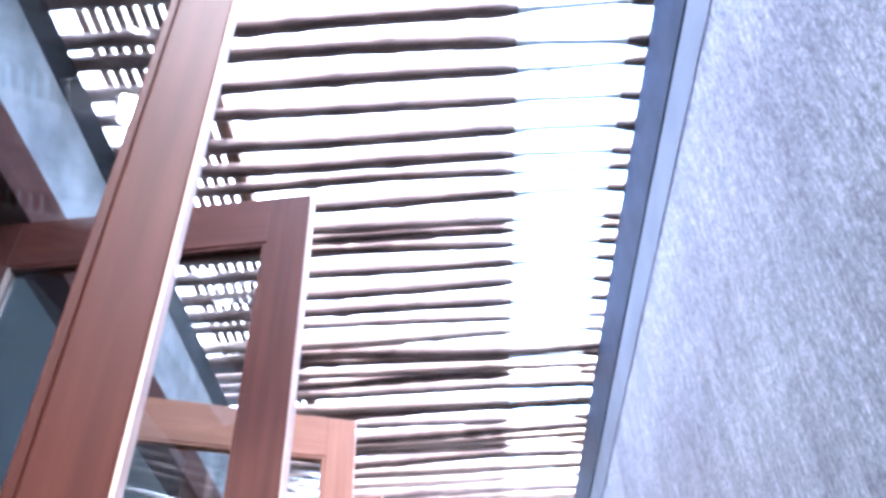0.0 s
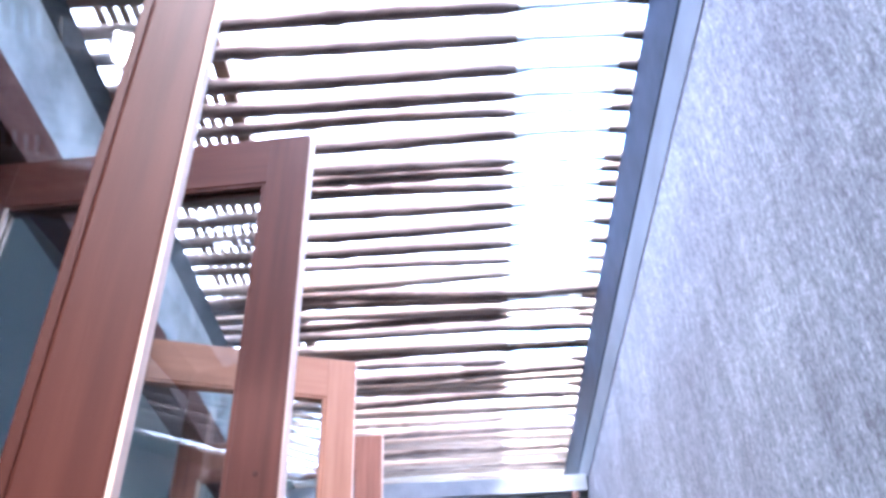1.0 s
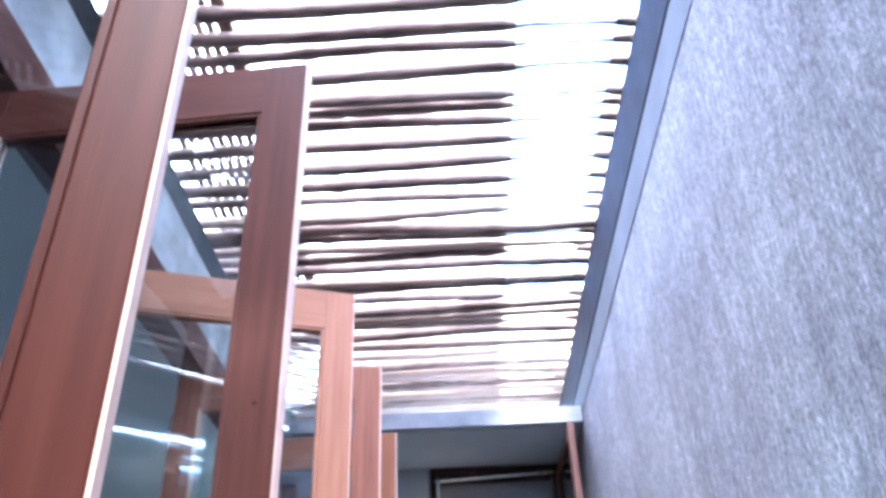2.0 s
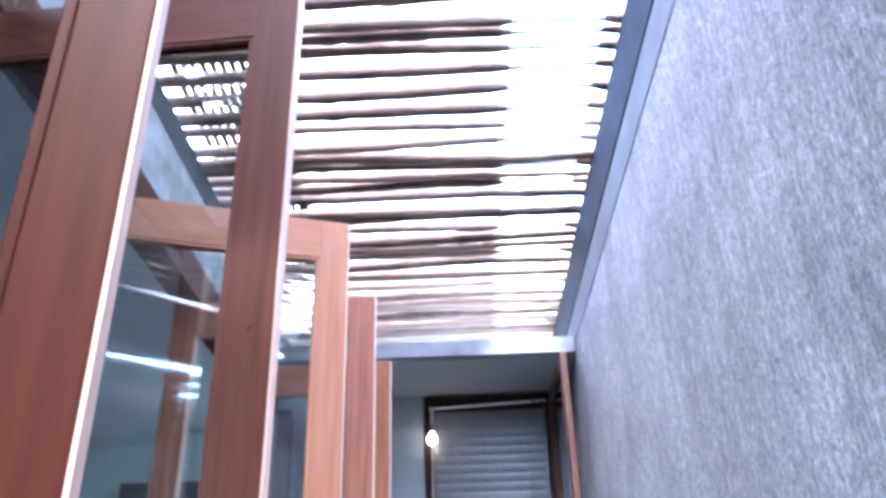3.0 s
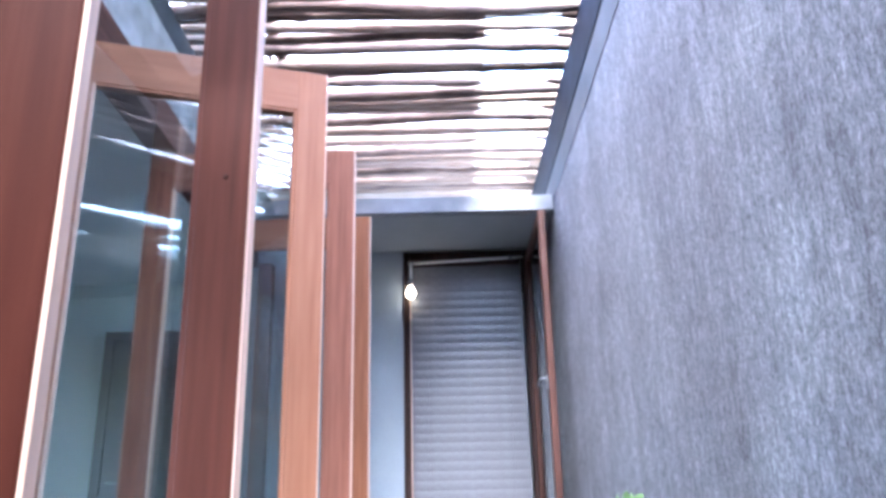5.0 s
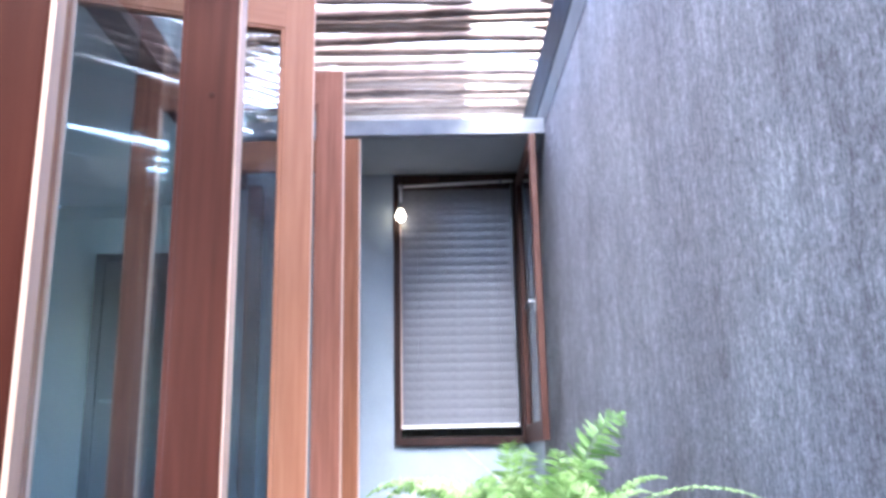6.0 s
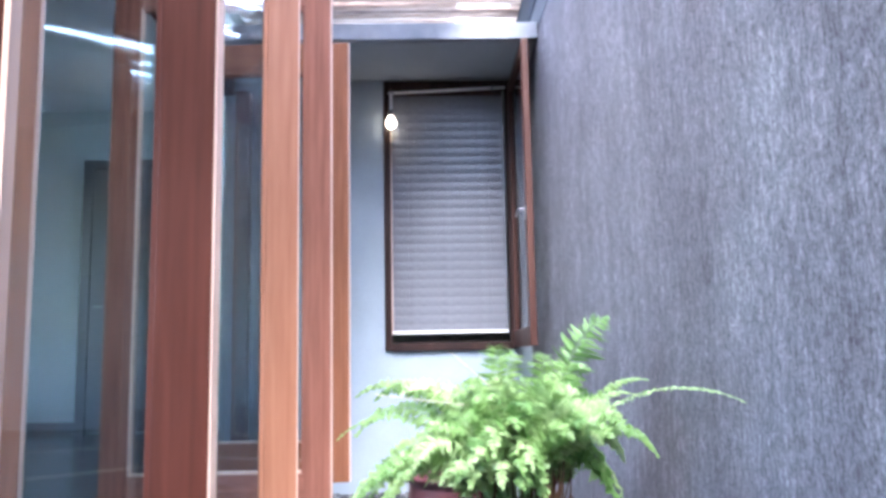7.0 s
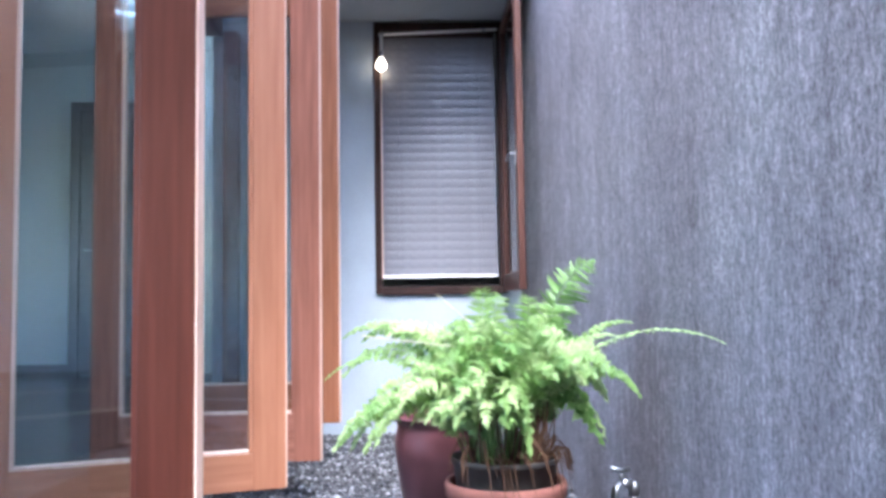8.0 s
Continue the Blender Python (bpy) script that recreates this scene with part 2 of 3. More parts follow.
def lathe(bm, profile, sides=28, centre=(0, 0)):
    """A turned shape from rows of radius and height; closed where the radius is 0."""
    rings = []
    for r, z in profile:
        if r == 0:
            rings.append([bm.verts.new((centre[0], centre[1], z))])
        else:
            rings.append([bm.verts.new((centre[0] + r * math.cos(2 * math.pi * k / sides), centre[1] + r * math.sin(2 * math.pi * k / sides), z)) for k in range(sides)])
    for a, b in zip(rings, rings[1:]):
        for k in range(sides):
            j = (k + 1) % sides
            if len(a) == 1 and len(b) > 1:
                bm.faces.new((a[0], b[j], b[k]))
            elif len(b) == 1 and len(a) > 1:
                bm.faces.new((a[k], a[j], b[0]))
            elif len(a) > 1:
                bm.faces.new((a[k], a[j], b[j], b[k]))
    bmesh.ops.recalc_face_normals(bm, faces=bm.faces)


# ---- ground and walls ----
WALL_X, DOOR_X, END_Y = 0.63, -1.29, 5.07
bm = bmesh.new()
box(bm, -60, -60, -0.5, 60, 60, -0.235)
structure(part("ground", bm, CLAY), "bare grey-brown earth ground around the house", "ground")
bm = bmesh.new()
box(bm, WALL_X, -4.15, -0.3, WALL_X + 0.15, 5.7, 2.80)
structure(part("wall_east", bm, STUCCO), "grey plaster boundary wall combed with fine vertical grooves", "wall")

# end wall with the window opening
WX0, WX1, WZ0, WZ1 = -0.256, 0.545, 0.612, 2.29
bm = bmesh.new()
box(bm, -1.24, END_Y, -0.3, WX0, END_Y + 0.16, 2.298)
box(bm, WX1, END_Y, -0.3, WALL_X, END_Y + 0.16, 2.298)
box(bm, WX0, END_Y, -0.3, WX1, END_Y + 0.16, WZ0)
structure(part("wall_north", bm, END_PAINT), "smooth pale blue-grey wall at the end of the passage", "wall")
bm = bmesh.new()
box(bm, -1.178, 4.46, 2.30, WALL_X - 0.001, END_Y + 0.16, 2.39)
structure(part("ceiling", bm, CEMENT), "grey cement soffit over the window recess", "ceiling")
bm = bmesh.new()
box(bm, -1.177, 4.405, 2.302, WALL_X - 0.002, 4.458, 2.395, 0.004)
structure(part("trim", bm, TRIM_PAINT), "light grey painted beam along the soffit edge", "beam")

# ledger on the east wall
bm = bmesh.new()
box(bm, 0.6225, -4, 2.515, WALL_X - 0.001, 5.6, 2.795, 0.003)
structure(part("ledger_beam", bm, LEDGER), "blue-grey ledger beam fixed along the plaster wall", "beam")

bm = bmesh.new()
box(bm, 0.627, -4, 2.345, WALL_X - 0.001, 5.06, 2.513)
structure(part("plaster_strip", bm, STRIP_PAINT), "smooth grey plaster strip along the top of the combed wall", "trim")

# beam over the doors: wooden head, grey band, dark wall plate
bm = bmesh.new()
box(bm, -1.30, -4, 2.365, -1.182, 5.6, 2.665, 0.003)
structure(part("band_beam", bm, BEAM_PAINT), "light grey brushed plaster band above the doors", "beam")
bm = bmesh.new()
box(bm, -1.28, -4, 2.667, -1.179, 5.6, 2.798, 0.003)
structure(part("wall_plate", bm, STEEL), "dark blue-grey wall plate under the pole ends", "beam")
bm = bmesh.new()
box(bm, -1.30, -4, 2.206, -1.178, 5.06, 2.363, 0.004)
structure(part("door_head", bm, BEAM_WOOD), "dark red-brown wooden head of the door frames", "beam")

# room beside the passage
bm = bmesh.new()
box(bm, -5.2, -4, -0.24, DOOR_X, 7.1, -0.005)
structure(part("floor", bm, FLOOR_TILE), "dark grey tiled floor of the room", "floor")
bm = bmesh.new()
box(bm, -5.2, 7.1, -0.005, -1.24, 7.25, 2.75)
structure(part("room_wall_north", bm, ROOM_PAINT), "pale blue-green painted wall of the room", "wall")
# unseen wall; its opening is added and sized to let skylight into the room
bm = bmesh.new()
box(bm, -5.35, -4, -0.005, -5.2, -2.0, 2.75)
box(bm, -5.35, 1.2, -0.005, -5.2, 7.25, 2.75)
box(bm, -5.35, -2.0, -0.005, -5.2, 1.2, 0.8)
box(bm, -5.35, -2.0, 2.3, -5.2, 1.2, 2.75)
structure(part("room_wall_west", bm, ROOM_PAINT), "unseen pale blue-green side wall with an opening added to light the room", "wall")
bm = bmesh.new()
box(bm, -1.24, 5.235, -0.24, -1.0, 7.25, 2.36)
structure(part("room_wall_east", bm, ROOM_PAINT), "pale painted wall of the room beyond the passage", "wall")
bm = bmesh.new()
box(bm, -5.35, -4.15, -0.1, -1.301, -4, 2.75)
structure(part("room_wall_south", bm, ROOM_PAINT), "pale painted near wall of the room", "wall")
bm = bmesh.new()
box(bm, -5.35, -4.15, 2.75, -1.302, 7.25, 2.9)
structure(part("room_ceiling", bm, CEILING_PAINT), "off-white flat ceiling of the room", "ceiling")
bm = bmesh.new()
box(bm, -1.3, -4.15, -0.3, WALL_X - 0.001, -4, 2.9)
structure(part("wall_south", bm, CEMENT), "plain grey cement wall closing the passage", "wall")

# unseen slab, added to hold back skylight and its reflections near the camera
bm = bmesh.new()
box(bm, -1.3, -4.0, 2.80, WALL_X + 0.15, -1.6, 2.96)
# extra piece stops bright gaps mirrored in the first door's pane
box(bm, -1.3, -1.6, 2.925, -0.62, -0.1, 2.96)
structure(part("near_light_block", bm, CEMENT), "unseen grey slab added to block light over the near end", "ceiling")

# dark room behind the window
bm = bmesh.new()
for b6 in ((-0.9, 6.6, 0.2, 0.9, 6.7, 2.6), (-0.99, 5.25, 0.2, -0.9, 6.7, 2.6), (0.8, 5.25, 0.2, 0.9, 6.7, 2.6), (-0.9, 5.25, 0.1, 0.9, 6.7, 0.2), (-0.9, 5.23, 2.45, 0.9, 6.7, 2.6)):
    box(bm, *b6)
structure(part("back_room_wall", bm, ROOM_PAINT), "dim painted walls of the room behind the window", "wall")


# ---- glazed doors ----
def door_leaf(right, left, label, woods, stile=0.108, top=2.182, bottom=-0.02, glass_low=0.13, thick=0.042):
    a, b = Vector((*right, 0)), Vector((*left, 0))
    width = (b - a).length
    upright, cross = woods
    d = thing("glazed_door", label, "door", "folding glazed doors")
    d.matrix_world = Matrix.Translation(a) @ Matrix.Rotation(math.atan2(b.y - a.y, b.x - a.x), 4, "Z")
    glass_high = 2.024
    for x0, x1 in ((0.004, stile), (width - 0.108, width)):
        block("stile", x0, -thick / 2, bottom, x1, thick / 2, top, upright, d, bevel=0.003)
    # added pale strip: skylight on the free edge painted as colour
    block("edge_strip", 0, -thick / 2 + 0.002, bottom + 0.002, 0.0045, thick / 2 - 0.002, top - 0.002, PALE_WOOD, d, "pale strip painting the light on the door's free edge", bevel=0.001)
    block("top_rail", stile - 0.001, -thick / 2 + 0.001, glass_high, width - 0.107, thick / 2 - 0.001, top - 0.001, cross, d, bevel=0.002)
    block("bottom_rail", stile - 0.001, -thick / 2 + 0.001, bottom + 0.001, width - 0.107, thick / 2 - 0.001, glass_low, cross, d, bevel=0.002)
    for s in (-1, 1):
        y0, y1 = sorted((s * 0.005, s * 0.017))
        for x0, x1, z0, z1 in ((stile, stile + 0.011, glass_low, glass_high), (width - 0.119, width - 0.108, glass_low, glass_high),
                               (stile + 0.011, width - 0.119, glass_high - 0.011, glass_high), (stile + 0.011, width - 0.119, glass_low, glass_low + 0.011)):
            block("glazing_bead", x0, y0, z0, x1, y1, z1, PALE_WOOD if z1 < 0.3 or (x0 > width / 2 and z0 < 1) else upright, d, bevel=0.002)
    block("pane", stile + 0.001, -0.003, glass_low + 0.001, width - 0.109, 0.003, glass_high - 0.001, GLASS, d, "clear reflecting glass pane")
    for z in (0.25, 1.1, 1.95):
        bm = bmesh.new()
        tube(bm, [(width + 0.006, 0, z - 0.05), (width + 0.006, 0, z + 0.05)], [0.007, 0.007])
        part("hinge", bm, STEEL, d, "dark steel hinge")
    return d


door_leaf((-0.30, 0.645), (-1.18, 0.458), "open dark red stained glazed door standing closest to the near end", DEEP_PAIR, stile=0.072, thick=0.034)
second = door_leaf((-0.388, 1.572), (-1.285, 1.625), "open dark red stained glazed door with a small plug", RED_PAIR)
door_leaf((-0.424, 2.745), (-1.27, 2.455), "open orange-brown glazed door reflecting the pole roof", ORANGE_PAIR, glass_low=0.095)
door_leaf((-0.384, 3.372), (-1.28, 3.37), "open faded red glazed door seen through another pane", FADED_PAIR, bottom=-0.055)
door_leaf((-0.385, 4.162), (-1.28, 4.18), "open orange-brown glazed door beside the window recess", AMBER_PAIR, glass_low=0.17)

# knot on the second door's stile
bm = bmesh.new()
lathe(bm, [(0, -0.001), (0.006, -0.001), (0.0045, 0.0012), (0, 0.0015)], 12)
bmesh.ops.transform(bm, matrix=second.matrix_world.inverted() @ pose(-0.44, 1.553, 1.25, 90, 0, 0), verts=bm.verts)
part("plug", bm, BEAM_WOOD, second, "small dark wood plug in the stile")

# frame posts of the door line
for x, y in ((-1.245, -0.05), (-1.112, 5.02)):
    bm = bmesh.new()
    box(bm, x - 0.043, y - 0.045, -0.24, x + 0.043, y + 0.045, 2.212, 0.004)
    structure(part("door_post", bm, BEAM_WOOD), "dark red-brown wooden post of the door frame", "post")

# ---- roof of branches ----
roof = thing("pole_roof", "roof of rough branches laid side by side under milky sheets", "roof")
tagged(roof, kind="structure")
rng = random.Random(7)


def pole_mesh(seed, glared, wood_kind, stout=1.0):
    r = random.Random(seed)
    bm = bmesh.new()
    x0, x1 = -1.26 - r.random() * 0.03, 0.66
    n = 40
    base = stout * r.uniform(0.0225, 0.0295)
    taper = r.uniform(-0.004, 0.004)
    w1, w2, p1, p2 = r.uniform(0.005, 0.018), r.uniform(0.003, 0.011), r.uniform(0, 6.3), r.uniform(0, 6.3)
    knots = [r.randrange(2, n - 1) for _ in range(2)]
    pts, rad = [], []
    for i in range(n):
        u = i / (n - 1)
        x = x0 + (x1 - x0) * u
        pts.append((x, w1 * math.sin(3.1 * u + p1) + w2 * math.sin(8.3 * u + p2), 0.5 * w2 * math.sin(5.7 * u + p1) + r.uniform(-0.001, 0.001)))
        # thinned past the sheet edge, as if the sky glare ate into the pole
        thin = 1.0 - 0.5 * min(1, max(0, (x - 0.17) / 0.1)) * min(1, max(0, (0.61 - x) / 0.08)) if glared else 1.0
        rad.append(thin * (base + taper * (u - 0.5) + r.uniform(-0.002, 0.002) + (0.005 if i in knots else 0)))
    tube(bm, pts, rad, 9)
    for i in knots[:1]:
        c = Vector(pts[i])
        tube(bm, [c, c + Vector((0.006, r.choice((-1, 1)) * 0.024, -0.012)), c + Vector((0.01, r.choice((-1, 1)) * 0.03, -0.016))], [0.006, 0.0045, 0.003], 6)
    me = bpy.data.meshes.new("pole")
    bm.to_mesh(me)
    bm.free()
    me.materials.append(wood_kind)
    me.materials.append(GLARE_WOOD)
    for p in me.polygons:
        p.use_smooth = True
        # glare painted on the stretch under open sky
        p.material_index = int(glared and 0.21 < p.center.x < 0.575)
    return me


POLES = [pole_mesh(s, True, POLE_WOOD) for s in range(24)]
# some far poles and most of the last take the painted-lit wood
FAR_POLES = [pole_mesh(s + 50, s % 2 == 0, LIT_POLE_WOOD if s % 3 == 1 else POLE_WOOD, 1.1) for s in range(24)]
LAST_POLES = [pole_mesh(s + 90, s % 3 == 0, POLE_WOOD if s % 3 == 1 else LIT_POLE_WOOD, 1.3) for s in range(24)]
SEEN_Y = [1.441, 1.549, 1.646, 1.772, 1.908, 2.028, 2.111, 2.222, 2.351, 2.425, 2.502, 2.616, 2.749, 2.869, 2.979, 3.112, 3.215, 3.284, 3.365, 3.446,
          3.545, 3.679, 3.744, 3.857, 3.963, 4.067, 4.144, 4.264, 4.389, 4.529, 4.684, 4.78, 4.874, 4.95, 5.023, 5.11, 5.19]
ys = list(SEEN_Y)
y = SEEN_Y[0]
while y > 0.45:
    y -= rng.uniform(0.09, 0.14)
    ys.append(y)
# close-laid stretch over the near end, with a few open gaps
while y > -1.55:
    y -= 0.047
    if not any(abs(y - gap) < 0.072 for gap in (-0.06, -0.63, -1.2)):
        ys.append(y)
y = SEEN_Y[-1]
while y < 5.5:
    y += rng.uniform(0.082, 0.1)
    ys.append(y)
for k, y in enumerate(sorted(ys)):
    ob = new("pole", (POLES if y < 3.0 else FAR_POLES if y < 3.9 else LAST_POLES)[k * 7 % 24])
    ob.parent = roof
    ob.location = (0, y, 2.822 + rng.uniform(-0.004, 0.006))
    ob.rotation_euler = (rng.uniform(-0.5, 0.5), 0, rng.uniform(-0.012, 0.012))
for x, w in ((-0.79, 0.035),):
    block("purlin", x - w / 2, -1.58, 2.852, x + w / 2, 5.55, 2.89, BATTEN_WOOD, roof, bevel=0.003)
for k in range(10):
    x = -1.16 + k * 0.04
    block("lath", x, -1.58, 2.90, x + 0.021, 5.55, 2.92, BATTEN_WOOD, roof)
block("roof_sheet", -1.3, -0.1, 2.95, 0.225, 5.6, 2.954, SHEET, roof, "milky translucent roof sheet")

# ---- window in the end wall ----
window = thing("window_1", "open dark brown wooden casement window in the end wall", "window")
tagged(window, kind="structure")
FW = 0.042
block("window_frame", WX0, 5.052, WZ0, WX0 + FW, 5.13, WZ1, DARK_WOOD, window, bevel=0.003)
block("window_frame", WX1 - FW, 5.052, WZ0, WX1, 5.13, WZ1, DARK_WOOD, window, bevel=0.003)
block("window_frame", WX0 + FW, 5.053, WZ1 - 0.05, WX1 - FW, 5.13, WZ1 - 0.001, DARK_WOOD, window, bevel=0.003)
block("window_sill", WX0 + FW, 5.045, WZ0 - 0.004, WX1 - FW, 5.13, WZ0 + 0.045, DARK_WOOD, window, bevel=0.003)
# added pale strip: the lit inner edge of the frame, painted
block("glazing_bead", WX0 + FW, 5.06, WZ0 + 0.09, WX0 + FW + 0.0045, 5.078, WZ1 - 0.055, PALE_WOOD, window, "pale strip painting the light on the frame's inner edge")
sash = new("sash")
sash.parent = window
SX, SY0, SY1, SZ0, SZ1 = 0.536, 4.262, 5.04, 0.618, 2.245
for y0, y1 in ((SY0, SY0 + 0.062), (SY1 - 0.062, SY1)):
    block("stile", SX - 0.018, y0, SZ0, SX + 0.018, y1, SZ1, SASH_WOOD, sash, bevel=0.003)
block("rail", SX - 0.017, SY0 + 0.061, SZ1 - 0.065, SX + 0.017, SY1 - 0.061, SZ1 - 0.001, SASH_WOOD, sash, bevel=0.003)
block("rail", SX - 0.017, SY0 + 0.061, SZ0 + 0.001, SX + 0.017, SY1 - 0.061, SZ0 + 0.1, SASH_WOOD, sash, bevel=0.003)
block("pane", SX - 0.003, SY0 + 0.06, SZ0 + 0.098, SX + 0.003, SY1 - 0.06, SZ1 - 0.063, GLASS, sash)
bm = bmesh.new()
box(bm, SX - 0.024, SY0 + 0.02, 1.27, SX - 0.018, SY0 + 0.045, 1.34, 0.002)
tube(bm, [(SX - 0.022, SY0 + 0.032, 1.325), (SX - 0.05, SY0 + 0.034, 1.325), (SX - 0.06, SY0 + 0.05, 1.318), (SX - 0.06, SY0 + 0.12, 1.30)], [0.007, 0.007, 0.007, 0.005], 8)
part("handle", bm, CHROME, sash, "chrome lever handle", True)

# venetian blind
blind = thing("venetian_blind", "lowered pale venetian blind hanging in the window opening", "blind")
BX0, BX1, BZ0, BZ1, BY = -0.209, 0.492, 0.722, 2.205, 5.105
block("headrail", BX0, BY - 0.02, BZ1, BX1, BY + 0.02, BZ1 + 0.03, DARK_WOOD, blind, bevel=0.003)
PITCH = 0.055
count = int((BZ1 - BZ0 - 0.02) / PITCH)
bm = bmesh.new()
wide = 0.064
rows = []
for k in range(7):
    u = k / 6 - 0.5
    y, z = u * wide, 0.002 * (1 - (2 * u) ** 2)
    a = radians(88.5)
    rows.append((y * math.cos(a) - z * math.sin(a), y * math.sin(a) + z * math.cos(a)))
grid = [[bm.verts.new((BX0 + (BX1 - BX0) * i / 5, y, z)) for i in range(6)] for y, z in rows]
for a, b in zip(grid, grid[1:]):
    for i in range(5):
        bm.faces.new((a[i], a[i + 1], b[i + 1], b[i]))
slat_me = bpy.data.meshes.new("slat")
bm.to_mesh(slat_me)
bm.free()
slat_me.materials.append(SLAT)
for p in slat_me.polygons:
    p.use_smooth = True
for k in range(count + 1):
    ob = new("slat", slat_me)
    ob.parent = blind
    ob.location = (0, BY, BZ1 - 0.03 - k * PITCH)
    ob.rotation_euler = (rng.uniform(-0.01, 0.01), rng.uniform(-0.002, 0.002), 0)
block("bottom_bar", BX0, BY - 0.014, BZ0 - 0.012, BX1, BY + 0.014, BZ0 + 0.006, WHITE_ROD, blind, bevel=0.003)
for x in (BX0 + 0.1, BX1 - 0.1):
    bm = bmesh.new()
    tube(bm, [(x, BY - 0.022, BZ1), (x, BY - 0.022, BZ0)], [0.0012, 0.0012], 5)
    part("cord", bm, SLAT, blind)

# rod with the lit bulb
rod = thing("curtain_rod", "thin white metal rod across the top of the window", "rod")
bm = bmesh.new()
tube(bm, [(-0.222, 5.0, 2.192), (0.12, 5.0, 2.206), (0.5, 5.0, 2.222)], [0.0085] * 3, 10)
part("bar", bm, WHITE_ROD, rod, smooth=True)
for x, z in ((-0.2, 2.194), (0.42, 2.219)):
    bm = bmesh.new()
    tube(bm, [(x, 5.056, z + 0.01), (x, 5.0, z)], [0.006, 0.006], 8)
    lathe(bm, [(0, z - 0.012), (0.012, z - 0.01), (0.012, z + 0.01), (0, z + 0.012)], 12, (x, 5.0))
    part("bracket", bm, CHROME, rod, smooth=True)
lamp = thing("hanging_lamp", "small lit warm bulb hanging from the rod end", "lamp")
bm = bmesh.new()
tube(bm, [(-0.206, 4.99, 2.19), (-0.207, 4.99, 2.07)], [0.009, 0.009], 8)
part("stem", bm, WHITE_ROD, lamp, smooth=True)
bm = bmesh.new()
lathe(bm, [(0, 2.085), (0.014, 2.083), (0.016, 2.06), (0.016, 2.045), (0, 2.044)], 14, (-0.207, 4.99))
part("socket", bm, PIPE, lamp, smooth=True)
bm = bmesh.new()
lathe(bm, [(0, 2.046), (0.012, 2.043), (0.018, 2.03), (0.028, 2.012), (0.031, 1.996), (0.026, 1.979), (0.014, 1.968), (0, 1.965)], 18, (-0.207, 4.99))
part("bulb", bm, BULB, lamp, "lit warm white bulb", True)

# ---- dark door in the room ----
door = thing("door_1", "closed dark brown wooden door in the room wall", "door")
tagged(door, kind="structure")
for x0, x1 in ((-2.92, -2.84), (-2.12, -2.04)):
    block("door_frame", x0, 7.03, -0.004, x1, 7.099, 2.3, DARK_PANEL, door, bevel=0.003)
block("door_frame", -2.84, 7.031, 2.22, -2.12, 7.099, 2.299, DARK_PANEL, door, bevel=0.003)
block("door_leaf", -2.838, 7.05, 0.004, -2.122, 7.095, 2.218, DARK_PANEL, door, bevel=0.002)
for z0, z1 in ((0.15, 0.95), (1.1, 2.08)):
    for x0, x1 in ((-2.76, -2.52), (-2.44, -2.2)):
        block("door_panel", x0, 7.038, z0, x1, 7.051, z1, DARK_PANEL, door, bevel=0.006)
bm = bmesh.new()
tube(bm, [(-2.78, 7.05, 1.04), (-2.78, 7.0, 1.04), (-2.68, 6.995, 1.035)], [0.009, 0.009, 0.007], 8)
part("handle", bm, CHROME, door, smooth=True)
bm = bmesh.new()
box(bm, -5.19, 7.085, -0.004, -2.925, 7.098, 0.09, 0.003)
structure(part("baseboard", bm, DARK_PANEL), "dark baseboard along the room wall", "baseboard")

STRAW = plain("straw_coloured_stalk", (0.4, 0.38, 0.28), 0.7)

# ---- pots, fern and tap ----
PX, PY = 0.22, 2.2
pot = thing("terracotta_pot", "round dark terracotta pot standing on the gravel", "pot")
bm = bmesh.new()
lathe(bm, [(0, -0.235), (0.098, -0.235), (0.108, -0.13), (0.122, -0.02), (0.131, 0.058), (0.148, 0.062), (0.155, 0.068), (0.157, 0.096), (0.152, 0.106), (0.144, 0.105), (0.14, 0.095), (0.131, 0.0), (0, 0.0)], 36, (PX, PY))
part("body", bm, TERRACOTTA, pot, smooth=True)
pot2 = thing("glazed_pot", "dark red glazed pot standing behind the fern", "pot")
bm = bmesh.new()
lathe(bm, [(0, -0.235), (0.1, -0.235), (0.12, -0.15), (0.145, -0.04), (0.16, 0.07), (0.163, 0.12), (0.155, 0.165), (0.16, 0.205), (0.165, 0.185), (0.16, 0.195), (0.148, 0.193), (0.143, 0.18), (0.143, 0.15), (0, 0.15)], 36, (0.085, 2.74))
part("body", bm, POT_RED, pot2, smooth=True)
bm = bmesh.new()
lathe(bm, [(0, 0.152), (0.08, 0.156), (0.142, 0.152)], 24, (0.085, 2.74))
part("soil", bm, SOIL, pot2)

fern = thing("fern", "bushy bright green fern in a black nursery pot", "fern", at=(PX, PY, 0))
bm = bmesh.new()
lathe(bm, [(0, 0.002), (0.115, 0.002), (0.126, 0.08), (0.131, 0.148), (0.137, 0.15), (0.139, 0.162), (0.135, 0.166), (0.13, 0.159), (0.126, 0.14), (0, 0.14)], 32)
part("nursery_pot", bm, PLASTIC, fern, "black plastic nursery pot", True)
bm = bmesh.new()
lathe(bm, [(0.126, 0.143), (0.08, 0.152), (0.03, 0.157), (0, 0.158)], 24)
part("soil", bm, SOIL, fern)
frng = random.Random(21)


